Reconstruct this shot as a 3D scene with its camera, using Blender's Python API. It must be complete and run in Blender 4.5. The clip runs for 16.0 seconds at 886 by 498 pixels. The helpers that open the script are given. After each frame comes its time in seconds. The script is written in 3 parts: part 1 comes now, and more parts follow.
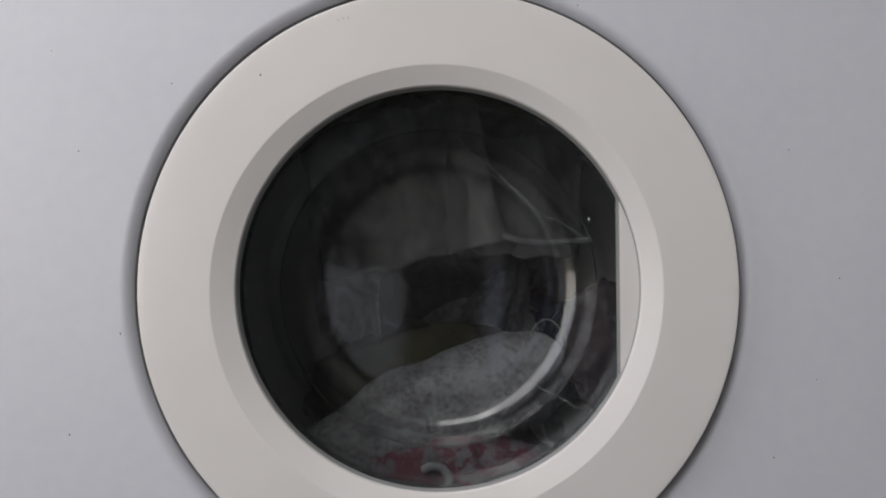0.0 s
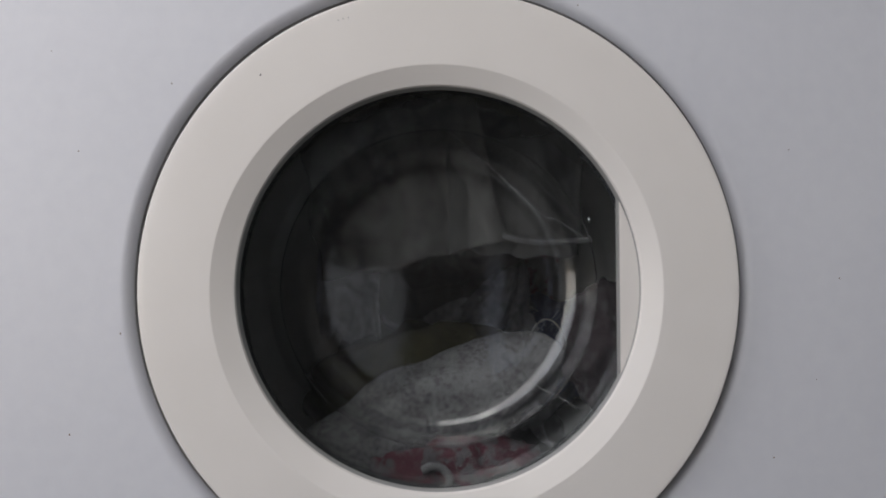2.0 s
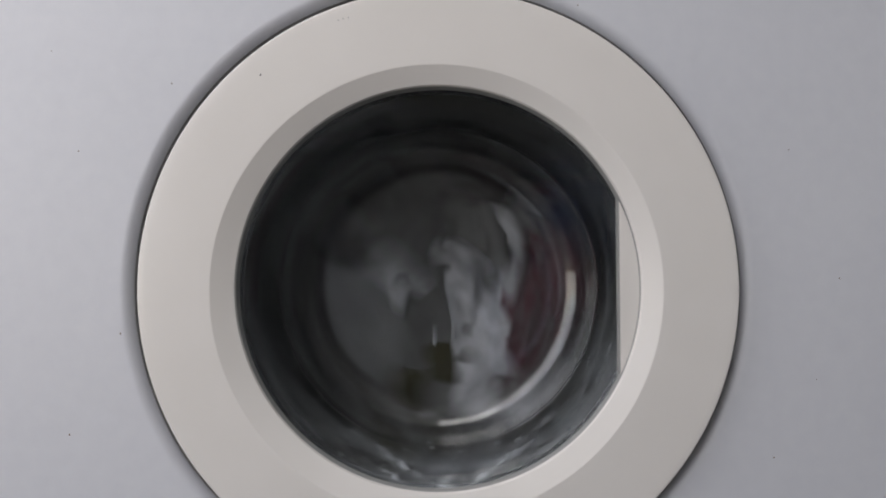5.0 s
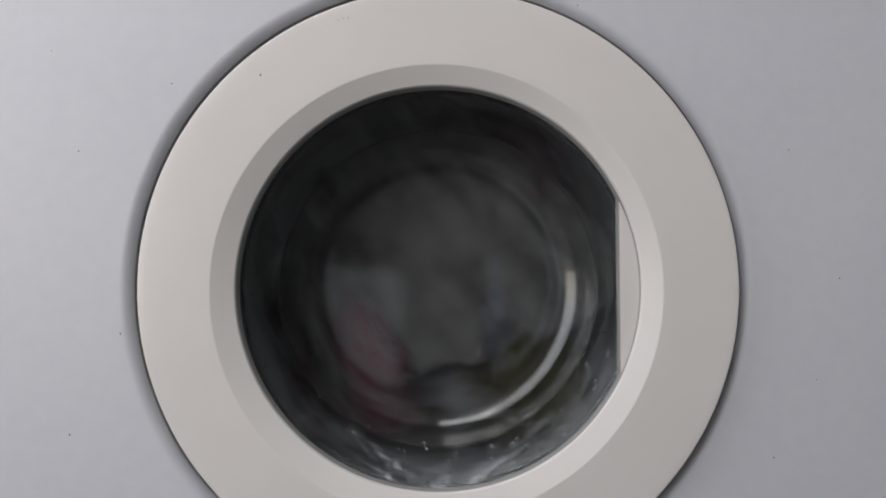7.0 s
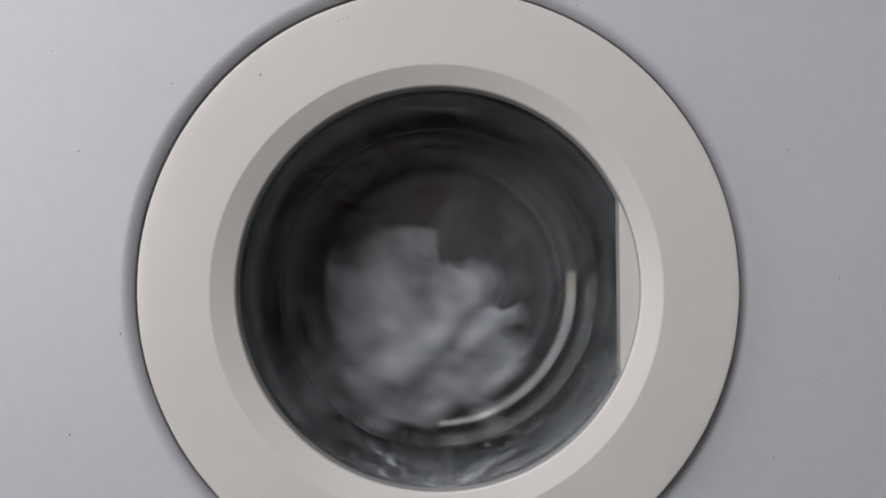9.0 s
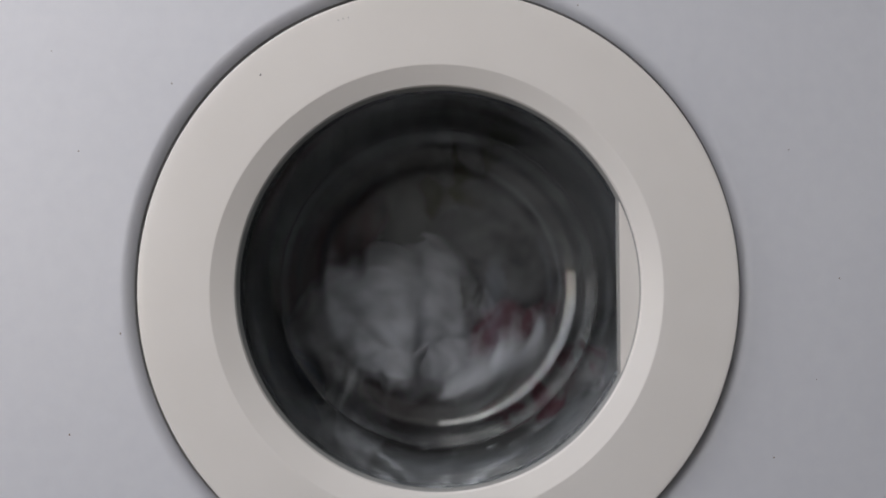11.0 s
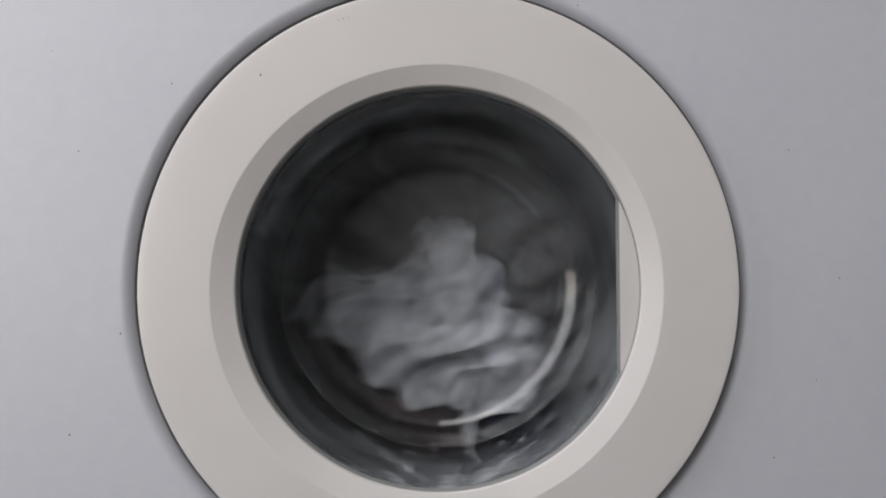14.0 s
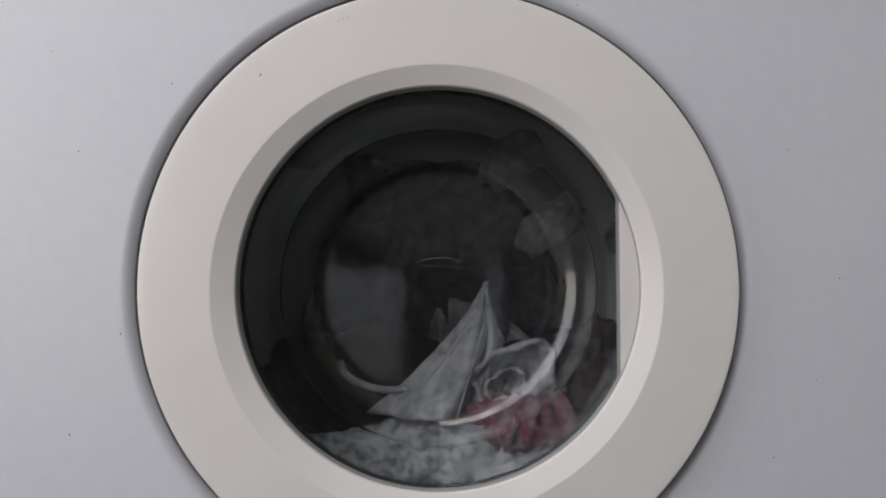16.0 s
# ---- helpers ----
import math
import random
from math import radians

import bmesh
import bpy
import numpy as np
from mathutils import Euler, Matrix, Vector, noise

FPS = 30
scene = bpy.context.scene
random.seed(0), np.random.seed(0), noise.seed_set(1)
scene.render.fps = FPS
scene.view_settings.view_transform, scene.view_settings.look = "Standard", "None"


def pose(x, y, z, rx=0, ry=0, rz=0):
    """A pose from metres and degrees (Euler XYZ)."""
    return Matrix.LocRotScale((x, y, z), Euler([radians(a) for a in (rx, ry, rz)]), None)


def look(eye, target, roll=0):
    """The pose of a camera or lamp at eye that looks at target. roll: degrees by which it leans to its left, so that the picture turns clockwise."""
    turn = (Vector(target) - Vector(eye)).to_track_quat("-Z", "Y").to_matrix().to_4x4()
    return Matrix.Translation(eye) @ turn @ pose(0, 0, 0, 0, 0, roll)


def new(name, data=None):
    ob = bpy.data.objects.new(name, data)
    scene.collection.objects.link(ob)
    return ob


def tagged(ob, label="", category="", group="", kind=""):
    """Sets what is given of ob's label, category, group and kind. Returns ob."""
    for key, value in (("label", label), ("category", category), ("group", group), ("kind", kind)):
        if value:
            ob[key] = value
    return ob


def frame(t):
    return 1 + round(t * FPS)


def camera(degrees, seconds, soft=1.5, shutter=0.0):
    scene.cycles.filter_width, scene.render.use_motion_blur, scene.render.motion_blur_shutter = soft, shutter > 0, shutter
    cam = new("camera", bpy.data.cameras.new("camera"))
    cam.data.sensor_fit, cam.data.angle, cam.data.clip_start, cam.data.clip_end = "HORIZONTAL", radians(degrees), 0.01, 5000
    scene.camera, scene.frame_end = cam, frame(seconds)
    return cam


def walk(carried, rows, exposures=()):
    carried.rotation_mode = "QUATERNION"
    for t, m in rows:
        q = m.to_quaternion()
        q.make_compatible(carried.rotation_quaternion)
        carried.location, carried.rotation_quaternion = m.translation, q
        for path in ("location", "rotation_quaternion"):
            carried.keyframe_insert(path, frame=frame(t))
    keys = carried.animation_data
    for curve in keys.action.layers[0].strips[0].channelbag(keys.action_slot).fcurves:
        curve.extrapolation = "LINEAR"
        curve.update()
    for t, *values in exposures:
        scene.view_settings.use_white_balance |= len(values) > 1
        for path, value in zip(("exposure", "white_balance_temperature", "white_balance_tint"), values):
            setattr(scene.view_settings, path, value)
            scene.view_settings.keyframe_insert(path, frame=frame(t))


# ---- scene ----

ZC = 0.42                      # height of the door's axis
EYE = (0.0, -0.5206, ZC)

# ---- camera ----
cam = camera(58, 16.0, soft=1.9, shutter=1.6)
CAM_POSE = Matrix.Translation(EYE) @ pose(0, 0, 0, 92.71, 0, 0) @ pose(0, 0, 0, 0, -0.3, 0)
walk(cam, [(0.0, CAM_POSE), (16.0, CAM_POSE)], exposures=[(0.0, 0.0), (16.0, 0.0)])

# ---- light ----
world = bpy.data.worlds.new("sky")
world.use_nodes = True
scene.world = world
sky = world.node_tree.nodes.new("ShaderNodeTexSky")
sky.sky_type, sky.sun_disc = "NISHITA", False
sky.sun_elevation, sky.sun_rotation = radians(35), radians(200)
world.node_tree.nodes["Background"].inputs["Strength"].default_value = 0.08
world.node_tree.links.new(sky.outputs[0], world.node_tree.nodes["Background"].inputs["Color"])


def area_lamp(name, m, sx, sy, watts, color):
    data = bpy.data.lights.new(name, "AREA")
    data.shape, data.size, data.size_y, data.energy, data.color = "RECTANGLE", sx, sy, watts, color
    ob = new(name, data)
    ob.matrix_world = m
    return ob


# daylight in the window's opening, and an added fill lamp under the ceiling
area_lamp("window_light", look((-0.94, -0.98, 1.32), (0.5, -0.60, 1.0)), 1.84, 2.10, 20.6, (0.982, 0.953, 0.97))
area_lamp("ceiling_fill", look((-0.45, -1.15, 2.44), (-0.45, -1.10, 0)), 0.9, 1.8, 12.5, (1.0, 0.98, 0.96))
# two slim lights added in the unseen side wall for arcs in the bowl
area_lamp("arc_light", look((1.28, -0.26, 1.35), (0.0, -0.26, 1.35)), 0.14, 1.70, 1.0, (0.92, 0.95, 1.0))
area_lamp("arc_light", look((1.28, -1.99, 1.35), (0.0, -1.99, 1.35)), 0.14, 1.70, 1.0, (0.92, 0.95, 1.0))


# ---- materials ----
def material(name, color, color2=None, rough=0.5, metal=0.0, scale=40.0, bump=0.0, bump_scale=200.0, detail=6.0,
             contrast=(0.35, 0.65), coat=0.0, sheen=0.0, spec=0.5, big=6.0):
    m = bpy.data.materials.new(name)
    m.use_nodes = True
    n, l = m.node_tree.nodes, m.node_tree.links
    b = n["Principled BSDF"]
    b.inputs["Roughness"].default_value = rough
    b.inputs["Metallic"].default_value = metal
    b.inputs["Coat Weight"].default_value = coat
    b.inputs["Sheen Weight"].default_value = sheen
    b.inputs["Specular IOR Level"].default_value = spec
    tc = n.new("ShaderNodeTexCoord")
    t1 = n.new("ShaderNodeTexNoise")
    t1.inputs["Scale"].default_value, t1.inputs["Detail"].default_value = scale, detail
    t2 = n.new("ShaderNodeTexNoise")
    t2.inputs["Scale"].default_value, t2.inputs["Detail"].default_value = big, 3.0
    for t in (t1, t2):
        l.new(tc.outputs["Object"], t.inputs["Vector"])
    mix = n.new("ShaderNodeMath")
    mix.operation = "MULTIPLY_ADD"
    l.new(t1.outputs["Fac"], mix.inputs[0])
    mix.inputs[1].default_value = 0.5
    half = n.new("ShaderNodeMath")
    half.operation = "MULTIPLY"
    half.inputs[1].default_value = 0.5
    l.new(t2.outputs["Fac"], half.inputs[0])
    l.new(half.outputs[0], mix.inputs[2])
    ramp = n.new("ShaderNodeValToRGB")
    ramp.color_ramp.elements[0].position, ramp.color_ramp.elements[1].position = contrast
    c2 = color2 or [c * 0.93 for c in color]
    ramp.color_ramp.elements[0].color = (*c2, 1)
    ramp.color_ramp.elements[1].color = (*color, 1)
    l.new(mix.outputs[0], ramp.inputs["Fac"])
    l.new(ramp.outputs["Color"], b.inputs["Base Color"])
    if bump:
        t3 = n.new("ShaderNodeTexNoise")
        t3.inputs["Scale"].default_value, t3.inputs["Detail"].default_value = bump_scale, 4.0
        l.new(tc.outputs["Object"], t3.inputs["Vector"])
        bp = n.new("ShaderNodeBump")
        bp.inputs["Strength"].default_value, bp.inputs["Distance"].default_value = bump, 0.001
        l.new(t3.outputs["Fac"], bp.inputs["Height"])
        l.new(bp.outputs["Normal"], b.inputs["Normal"])
    return m


ENAMEL = material("white_enamel", (0.714, 0.724, 0.772), (0.675, 0.685, 0.738), rough=0.38, scale=90, bump=0.06, bump_scale=700)
CREAM = material("cream_plastic", (0.84, 0.808, 0.778), (0.815, 0.783, 0.75), rough=0.16, spec=0.4, scale=30, bump=0.015, bump_scale=900)
LIP = material("grey_lip", (0.33, 0.33, 0.32), rough=0.5)
RUBBER = material("grey_rubber", (0.045, 0.048, 0.052), (0.035, 0.037, 0.04), rough=0.85, spec=0.15, bump=0.2, bump_scale=120)
# grey that paints the shade in the gap round the door
GAP_SHADE = material("gap_shade_grey", (0.30, 0.30, 0.30), (0.24, 0.24, 0.24), rough=0.7)
STEEL = material("stainless_steel", (0.62, 0.61, 0.60), (0.48, 0.475, 0.47), rough=0.5, metal=0.3, scale=60)
DARK = material("dark_hole", (0.01, 0.01, 0.01), rough=0.8)
SPECK = material("brown_dirt", (0.22, 0.17, 0.14), rough=0.9)
STAIN = material("tan_stain", (0.42, 0.33, 0.20), rough=0.7)
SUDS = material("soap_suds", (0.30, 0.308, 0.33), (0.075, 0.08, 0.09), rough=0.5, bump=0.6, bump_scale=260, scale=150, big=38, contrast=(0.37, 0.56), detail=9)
# white cotton twice: a lit copy, then one darkened for the dim drum
BRIGHT_CLOTH = material("lit_white_cotton", (0.64, 0.643, 0.688), (0.27, 0.272, 0.30), rough=0.8, bump=0.7, bump_scale=300, scale=70, big=24, contrast=(0.36, 0.60))
DIM_WHITE_CLOTH = material("dim_white_cotton", (0.33, 0.33, 0.355), (0.135, 0.137, 0.15), rough=0.85, bump=0.9, bump_scale=260, scale=130, big=40, contrast=(0.34, 0.60), detail=9)
GREY_CLOTH = material("grey_terry", (0.175, 0.175, 0.18), (0.070, 0.070, 0.075), rough=0.95, bump=1.0, bump_scale=330, scale=260, contrast=(0.40, 0.58), big=30)
DIM_CLOTH = material("grey_cotton", (0.155, 0.155, 0.16), (0.075, 0.075, 0.08), rough=0.9, bump=0.6, bump_scale=400, scale=90, big=40)
OLIVE_CLOTH = material("olive_cotton", (0.048, 0.044, 0.013), (0.012, 0.011, 0.007), rough=0.9, bump=0.6, bump_scale=350, scale=60)
DARK_CLOTH = material("charcoal_cotton", (0.075, 0.075, 0.075), (0.05, 0.05, 0.05), rough=0.8, bump=0.5, bump_scale=350)
BLUE_CLOTH = material("navy_cotton", (0.02, 0.032, 0.085), (0.012, 0.018, 0.045), rough=0.9, bump=0.5, bump_scale=350)
# shaded copy of the floral print, the drum's dimness put into its colour
DIM_FLORAL_CLOTH = material("dim_red_floral", (0.066, 0.064, 0.068), (0.060, 0.009, 0.018), rough=0.9, bump=0.8, bump_scale=300, scale=190, contrast=(0.46, 0.56), big=75, detail=5)
MIXED_CLOTH = material("grey_red_print", (0.050, 0.048, 0.050), (0.012, 0.005, 0.007), rough=0.9, bump=0.8, bump_scale=300, scale=140, contrast=(0.50, 0.62), big=50, detail=6)
# lit copy of the same floral print
LIT_FLORAL_CLOTH = material("lit_rose_floral", (0.125, 0.105, 0.112), (0.115, 0.020, 0.040), rough=0.9, bump=0.9, bump_scale=300, scale=170, contrast=(0.41, 0.60), big=85, detail=7)
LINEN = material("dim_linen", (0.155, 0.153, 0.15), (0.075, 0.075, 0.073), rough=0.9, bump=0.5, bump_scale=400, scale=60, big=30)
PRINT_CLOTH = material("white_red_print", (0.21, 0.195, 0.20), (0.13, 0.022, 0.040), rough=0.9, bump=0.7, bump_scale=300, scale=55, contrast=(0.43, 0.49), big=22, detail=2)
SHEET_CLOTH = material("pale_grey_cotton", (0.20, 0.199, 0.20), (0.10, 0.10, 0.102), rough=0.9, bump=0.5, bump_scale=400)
# shiny metal for the beads that imitate glints
GLINT_METAL = material("glint_metal", (0.85, 0.85, 0.86), rough=0.25, metal=1.0)
PLASTER = material("white_plaster", (0.72, 0.71, 0.69), (0.66, 0.65, 0.63), rough=0.9, scale=8, bump=0.3, bump_scale=60)
DIM_WALL = material("grey_brown_paint", (0.37, 0.362, 0.35), (0.33, 0.322, 0.31), rough=0.9, scale=8)
SIDE_WALL = material("dark_grey_paint", (0.13, 0.126, 0.124), (0.10, 0.098, 0.096), rough=0.9, scale=8)
TILE = material("grey_tile", (0.13, 0.125, 0.12), (0.10, 0.095, 0.09), rough=0.6, scale=12)
BLUEISH = material("pale_blue_plastic", (0.60, 0.66, 0.85), rough=0.4)
BOX_WHITE = material("white_board", (0.80, 0.82, 0.87), rough=0.7)
WOOD = material("dark_wood", (0.06, 0.045, 0.035), (0.035, 0.025, 0.02), rough=0.5, scale=14)

GLASS = bpy.data.materials.new("clear_glass")
GLASS.use_nodes = True
gb = GLASS.node_tree.nodes["Principled BSDF"]
gb.inputs["Base Color"].default_value = (0.93, 0.96, 0.96, 1)
gb.inputs["Roughness"].default_value = 0.0
gb.inputs["IOR"].default_value = 1.52
gb.inputs["Transmission Weight"].default_value = 1.0

gn, gl = GLASS.node_tree.nodes, GLASS.node_tree.links
# faint pale diffuse mixed in: painted haze that lifts the darks behind the glass
haze = gn.new("ShaderNodeBsdfDiffuse")
haze.inputs["Color"].default_value = (0.80, 0.83, 0.86, 1)
coord, cloud, amount, haze_mix = gn.new("ShaderNodeTexCoord"), gn.new("ShaderNodeTexNoise"), gn.new("ShaderNodeMapRange"), gn.new("ShaderNodeMixShader")
cloud.inputs["Scale"].default_value, cloud.inputs["Detail"].default_value = 30.0, 12.0
cloud.inputs["Roughness"].default_value = 0.72
amount.inputs["From Min"].default_value, amount.inputs["From Max"].default_value = 0.3, 0.7
amount.inputs["To Min"].default_value, amount.inputs["To Max"].default_value = 0.004, 0.010
gl.new(coord.outputs["Object"], cloud.inputs["Vector"])
gl.new(cloud.outputs["Fac"], amount.inputs["Value"])
gl.new(amount.outputs["Result"], haze_mix.inputs["Fac"])
ripple, uneven = gn.new("ShaderNodeTexNoise"), gn.new("ShaderNodeBump")
ripple.inputs["Scale"].default_value, ripple.inputs["Detail"].default_value = 110.0, 4.0
uneven.inputs["Strength"].default_value, uneven.inputs["Distance"].default_value = 0.2, 0.0004
gl.new(coord.outputs["Object"], ripple.inputs["Vector"])
gl.new(ripple.outputs["Fac"], uneven.inputs["Height"])
gl.new(uneven.outputs["Normal"], gb.inputs["Normal"])
gl.new(gb.outputs["BSDF"], haze_mix.inputs[1])
gl.new(haze.outputs["BSDF"], haze_mix.inputs[2])
gl.new(haze_mix.outputs["Shader"], gn["Material Output"].inputs["Surface"])

WATER = bpy.data.materials.new("soapy_water")
WATER.use_nodes = True
wb = WATER.node_tree.nodes["Principled BSDF"]
wb.inputs["Base Color"].default_value = (0.78, 0.81, 0.84, 1)
wb.inputs["Roughness"].default_value = 0.25
wb.inputs["Transmission Weight"].default_value = 0.9
wb.inputs["IOR"].default_value = 1.33


def film_material(name, color, most, stretch):
    """Thin soapy water: patchy, see-through, fading out towards its own edges."""
    m = bpy.data.materials.new(name)
    m.use_nodes = True
    n, l = m.node_tree.nodes, m.node_tree.links
    b = n["Principled BSDF"]
    b.inputs["Base Color"].default_value = (*color, 1)
    b.inputs["Roughness"].default_value = 0.6
    b.inputs["Specular IOR Level"].default_value = 0.2
    tc, sep = n.new("ShaderNodeTexCoord"), n.new("ShaderNodeSeparateXYZ")
    l.new(tc.outputs["UV"], sep.inputs[0])
    edge = None
    for axis in ("X", "Y"):
        inv, mul, lim = n.new("ShaderNodeMath"), n.new("ShaderNodeMath"), n.new("ShaderNodeMath")
        inv.operation, inv.inputs[0].default_value = "SUBTRACT", 1.0
        l.new(sep.outputs[axis], inv.inputs[1])
        mul.operation = "MULTIPLY"
        l.new(sep.outputs[axis], mul.inputs[0])
        l.new(inv.outputs[0], mul.inputs[1])
        lim.operation, lim.inputs[1].default_value, lim.use_clamp = "MULTIPLY", 4.0, True
        l.new(mul.outputs[0], lim.inputs[0])
        if edge is None:
            edge = lim
        else:
            both = n.new("ShaderNodeMath")
            both.operation = "MULTIPLY"
            l.new(edge.outputs[0], both.inputs[0])
            l.new(lim.outputs[0], both.inputs[1])
            edge = both
    scaled, t = n.new("ShaderNodeVectorMath"), n.new("ShaderNodeTexNoise")
    scaled.operation, scaled.inputs[1].default_value = "MULTIPLY", stretch
    l.new(tc.outputs["UV"], scaled.inputs[0])
    l.new(scaled.outputs[0], t.inputs["Vector"])
    t.inputs["Scale"].default_value, t.inputs["Detail"].default_value, t.inputs["Distortion"].default_value = 1.0, 6.0, 0.6
    patch, amount = n.new("ShaderNodeMapRange"), n.new("ShaderNodeMath")
    patch.inputs["From Min"].default_value, patch.inputs["From Max"].default_value = 0.38, 0.68
    patch.inputs["To Max"].default_value = most
    l.new(t.outputs["Fac"], patch.inputs["Value"])
    amount.operation = "MULTIPLY"
    l.new(patch.outputs["Result"], amount.inputs[0])
    l.new(edge.outputs[0], amount.inputs[1])
    l.new(amount.outputs[0], b.inputs["Alpha"])
    return m


RUN_FILM = film_material("running_suds", (0.55, 0.56, 0.60), 0.62, (2.2, 6.0, 1.0))
# spray with a pale haze painted in, to lift dark areas
HAZE_FILM = film_material("spray_haze", (0.44, 0.465, 0.51), 0.16, (7.0, 3.0, 1.0))
SPRAY_FILM = film_material("spun_spray", (0.42, 0.43, 0.46), 0.13, (16.0, 9.0, 1.0))


# ---- building helpers ----
def to_mesh(name, bm, mat, smooth=True, closed=False):
    me = bpy.data.meshes.new(name)
    bmesh.ops.recalc_face_normals(bm, faces=bm.faces)
    if closed and bm.calc_volume(signed=True) < 0:
        bmesh.ops.reverse_faces(bm, faces=bm.faces)
    bm.to_mesh(me)
    bm.free()
    me.materials.append(mat)
    if smooth:
        me.shade_smooth()
    return me


def part(name, bm, mat, parent, label="", smooth=True):
    ob = new(name, to_mesh(name, bm, mat, smooth))
    ob.parent = parent
    if label:
        ob["label"] = label
    return ob


def dense(profile, closed):
    """Adds points near both ends of each long stretch, so that the shading stays true to the faces."""
    out = []
    for (r0, y0), (r1, y1) in zip(profile, profile[1:] + profile[:1] if closed else profile[1:]):
        d = math.hypot(r1 - r0, y1 - y0)
        ks = [0.0]
        if d > 0.002:
            m = max(1, int(d / 0.008))
            ks += [0.0003 / d] + [i / m for i in range(1, m)] + [1 - 0.0003 / d]
        out += [(r0 + (r1 - r0) * k, y0 + (y1 - y0) * k) for k in ks]
    return out if closed else out + [profile[-1]]


def lathe(profile, n=128, closed=False):
    """Turns (radius, y) points about the y axis."""
    profile = dense(profile, closed)
    bm = bmesh.new()
    rings = []
    for r, y in profile:
        if r < 1e-6:
            rings.append([bm.verts.new((0, y, 0))])
        else:
            rings.append([bm.verts.new((r * math.cos(2 * math.pi * i / n), y, r * math.sin(2 * math.pi * i / n))) for i in range(n)])
    pairs = list(zip(rings, rings[1:]))
    if closed:
        pairs.append((rings[-1], rings[0]))
    for a, b in pairs:
        for i in range(n):
            j = (i + 1) % n
            if len(a) == 1 and len(b) == 1:
                continue
            if len(a) == 1:
                bm.faces.new((a[0], b[i], b[j]))
            elif len(b) == 1:
                bm.faces.new((a[i], a[j], b[0]))
            else:
                bm.faces.new((a[i], a[j], b[j], b[i]))
    return bm


def box(x0, x1, y0, y1, z0, z1, bevel=0.0):
    bm = bmesh.new()
    bmesh.ops.create_cube(bm, size=1)
    for v in bm.verts:
        v.co = Vector(((x0 + x1) / 2 + v.co.x * (x1 - x0), (y0 + y1) / 2 + v.co.y * (y1 - y0), (z0 + z1) / 2 + v.co.z * (z1 - z0)))
    if bevel:
        bmesh.ops.bevel(bm, geom=bm.edges[:], offset=bevel, segments=2, affect="EDGES")
    return bm


def arc(cx, cy, r, a0, a1, n):
    return [(cx + r * math.cos(radians(a0 + (a1 - a0) * i / n)), cy + r * math.sin(radians(a0 + (a1 - a0) * i / n))) for i in range(n + 1)]


def setting(name, bm, mat, label):
    return tagged(new(name, to_mesh(name, bm, mat, False)), label, name.split("_")[0], kind="structure")


# ---- the room that closes the place ----
X0, X1, Y0, Y1, H = -0.90, 1.25, -2.2, 0.60, 2.5
ARC_SLOTS = ((-2.07, -1.91), (-0.34, -0.18))
setting("floor", box(X0 - 0.1, X1 + 0.1, Y0 - 0.1, Y1 + 0.1, -0.1, 0.0), TILE, "grey tiled floor under the washing machine")
setting("ceiling", box(X0 - 0.1, X1 + 0.1, Y0 - 0.1, Y1 + 0.1, H, H + 0.1), PLASTER, "plain white plaster ceiling")
setting("wall_north", box(X0 - 0.1, X1 + 0.1, Y1, Y1 + 0.1, 0, H), PLASTER, "plain white wall behind the machine")
setting("wall_south", box(X0 - 0.1, X1 + 0.1, Y0 - 0.1, Y0, 0, H), DIM_WALL, "plain grey-brown wall facing the machine")
wall_east = setting("wall_east", box(X1, X1 + 0.1, ARC_SLOTS[0][1], ARC_SLOTS[1][0], 0, H), SIDE_WALL, "plain dark grey side wall with two slim added light slots")
for name, dims in (("wall_pier", (Y0, ARC_SLOTS[0][0], 0, H)), ("wall_pier", (ARC_SLOTS[1][1], Y1, 0, H)), ("wall_sill", (*ARC_SLOTS[0], 0, 0.48)), ("wall_sill", (*ARC_SLOTS[1], 0, 0.48)),
                   ("wall_head", (*ARC_SLOTS[0], 2.22, H)), ("wall_head", (*ARC_SLOTS[1], 2.22, H))):
    part(name, box(X1, X1 + 0.1, *dims), SIDE_WALL, wall_east, smooth=False)
wall_west = setting("wall_west", box(X0 - 0.1, X0, Y0, -1.92, 0, H), PLASTER, "white wall with the window opening")
for name, dims in (("wall_pier", (-0.04, Y1, 0, H)), ("wall_sill", (-1.92, -0.04, 0, 0.25)), ("wall_head", (-1.92, -0.04, 2.40, H))):
    part(name, box(X0 - 0.1, X0, *dims), PLASTER, wall_west, smooth=False)

# unseen box and bottle, added so the bowl mirrors two pale shapes
box_ob = tagged(new("mirrored_box", to_mesh("mirrored_box", box(-0.31, -0.098, -1.76, -1.60, 0.0, 0.467, 0.012), BOX_WHITE, False)), "unseen pale box, added for the pale patch mirrored in the bowl", "box")
bottle = tagged(new("bottle", to_mesh("bottle", lathe([(0.0, 0.0), (0.022, 0.0), (0.024, 0.01), (0.024, 0.40), (0.014, 0.46), (0.014, 0.50), (0.0, 0.50)], 24), BLUEISH)), "unseen pale blue bottle shape, added for a stripe mirrored in the bowl", "bottle")
bottle.matrix_world = pose(0.168, -1.70, 0.0, 90, 0, 0)

# unseen bench, made up to give the bowl its dark low reflection
bench = tagged(new("bench"), "unseen dark bench shape with raised arms, added for the dark reflection in the bowl", "bench")
part("seat", box(-0.22, 0.24, -2.18, -1.82, 0.44, 0.50, 0.01), WOOD, bench, smooth=False)
part("front_panel", box(-0.22, 0.24, -1.86, -1.83, 0.0, 0.44), WOOD, bench, smooth=False)
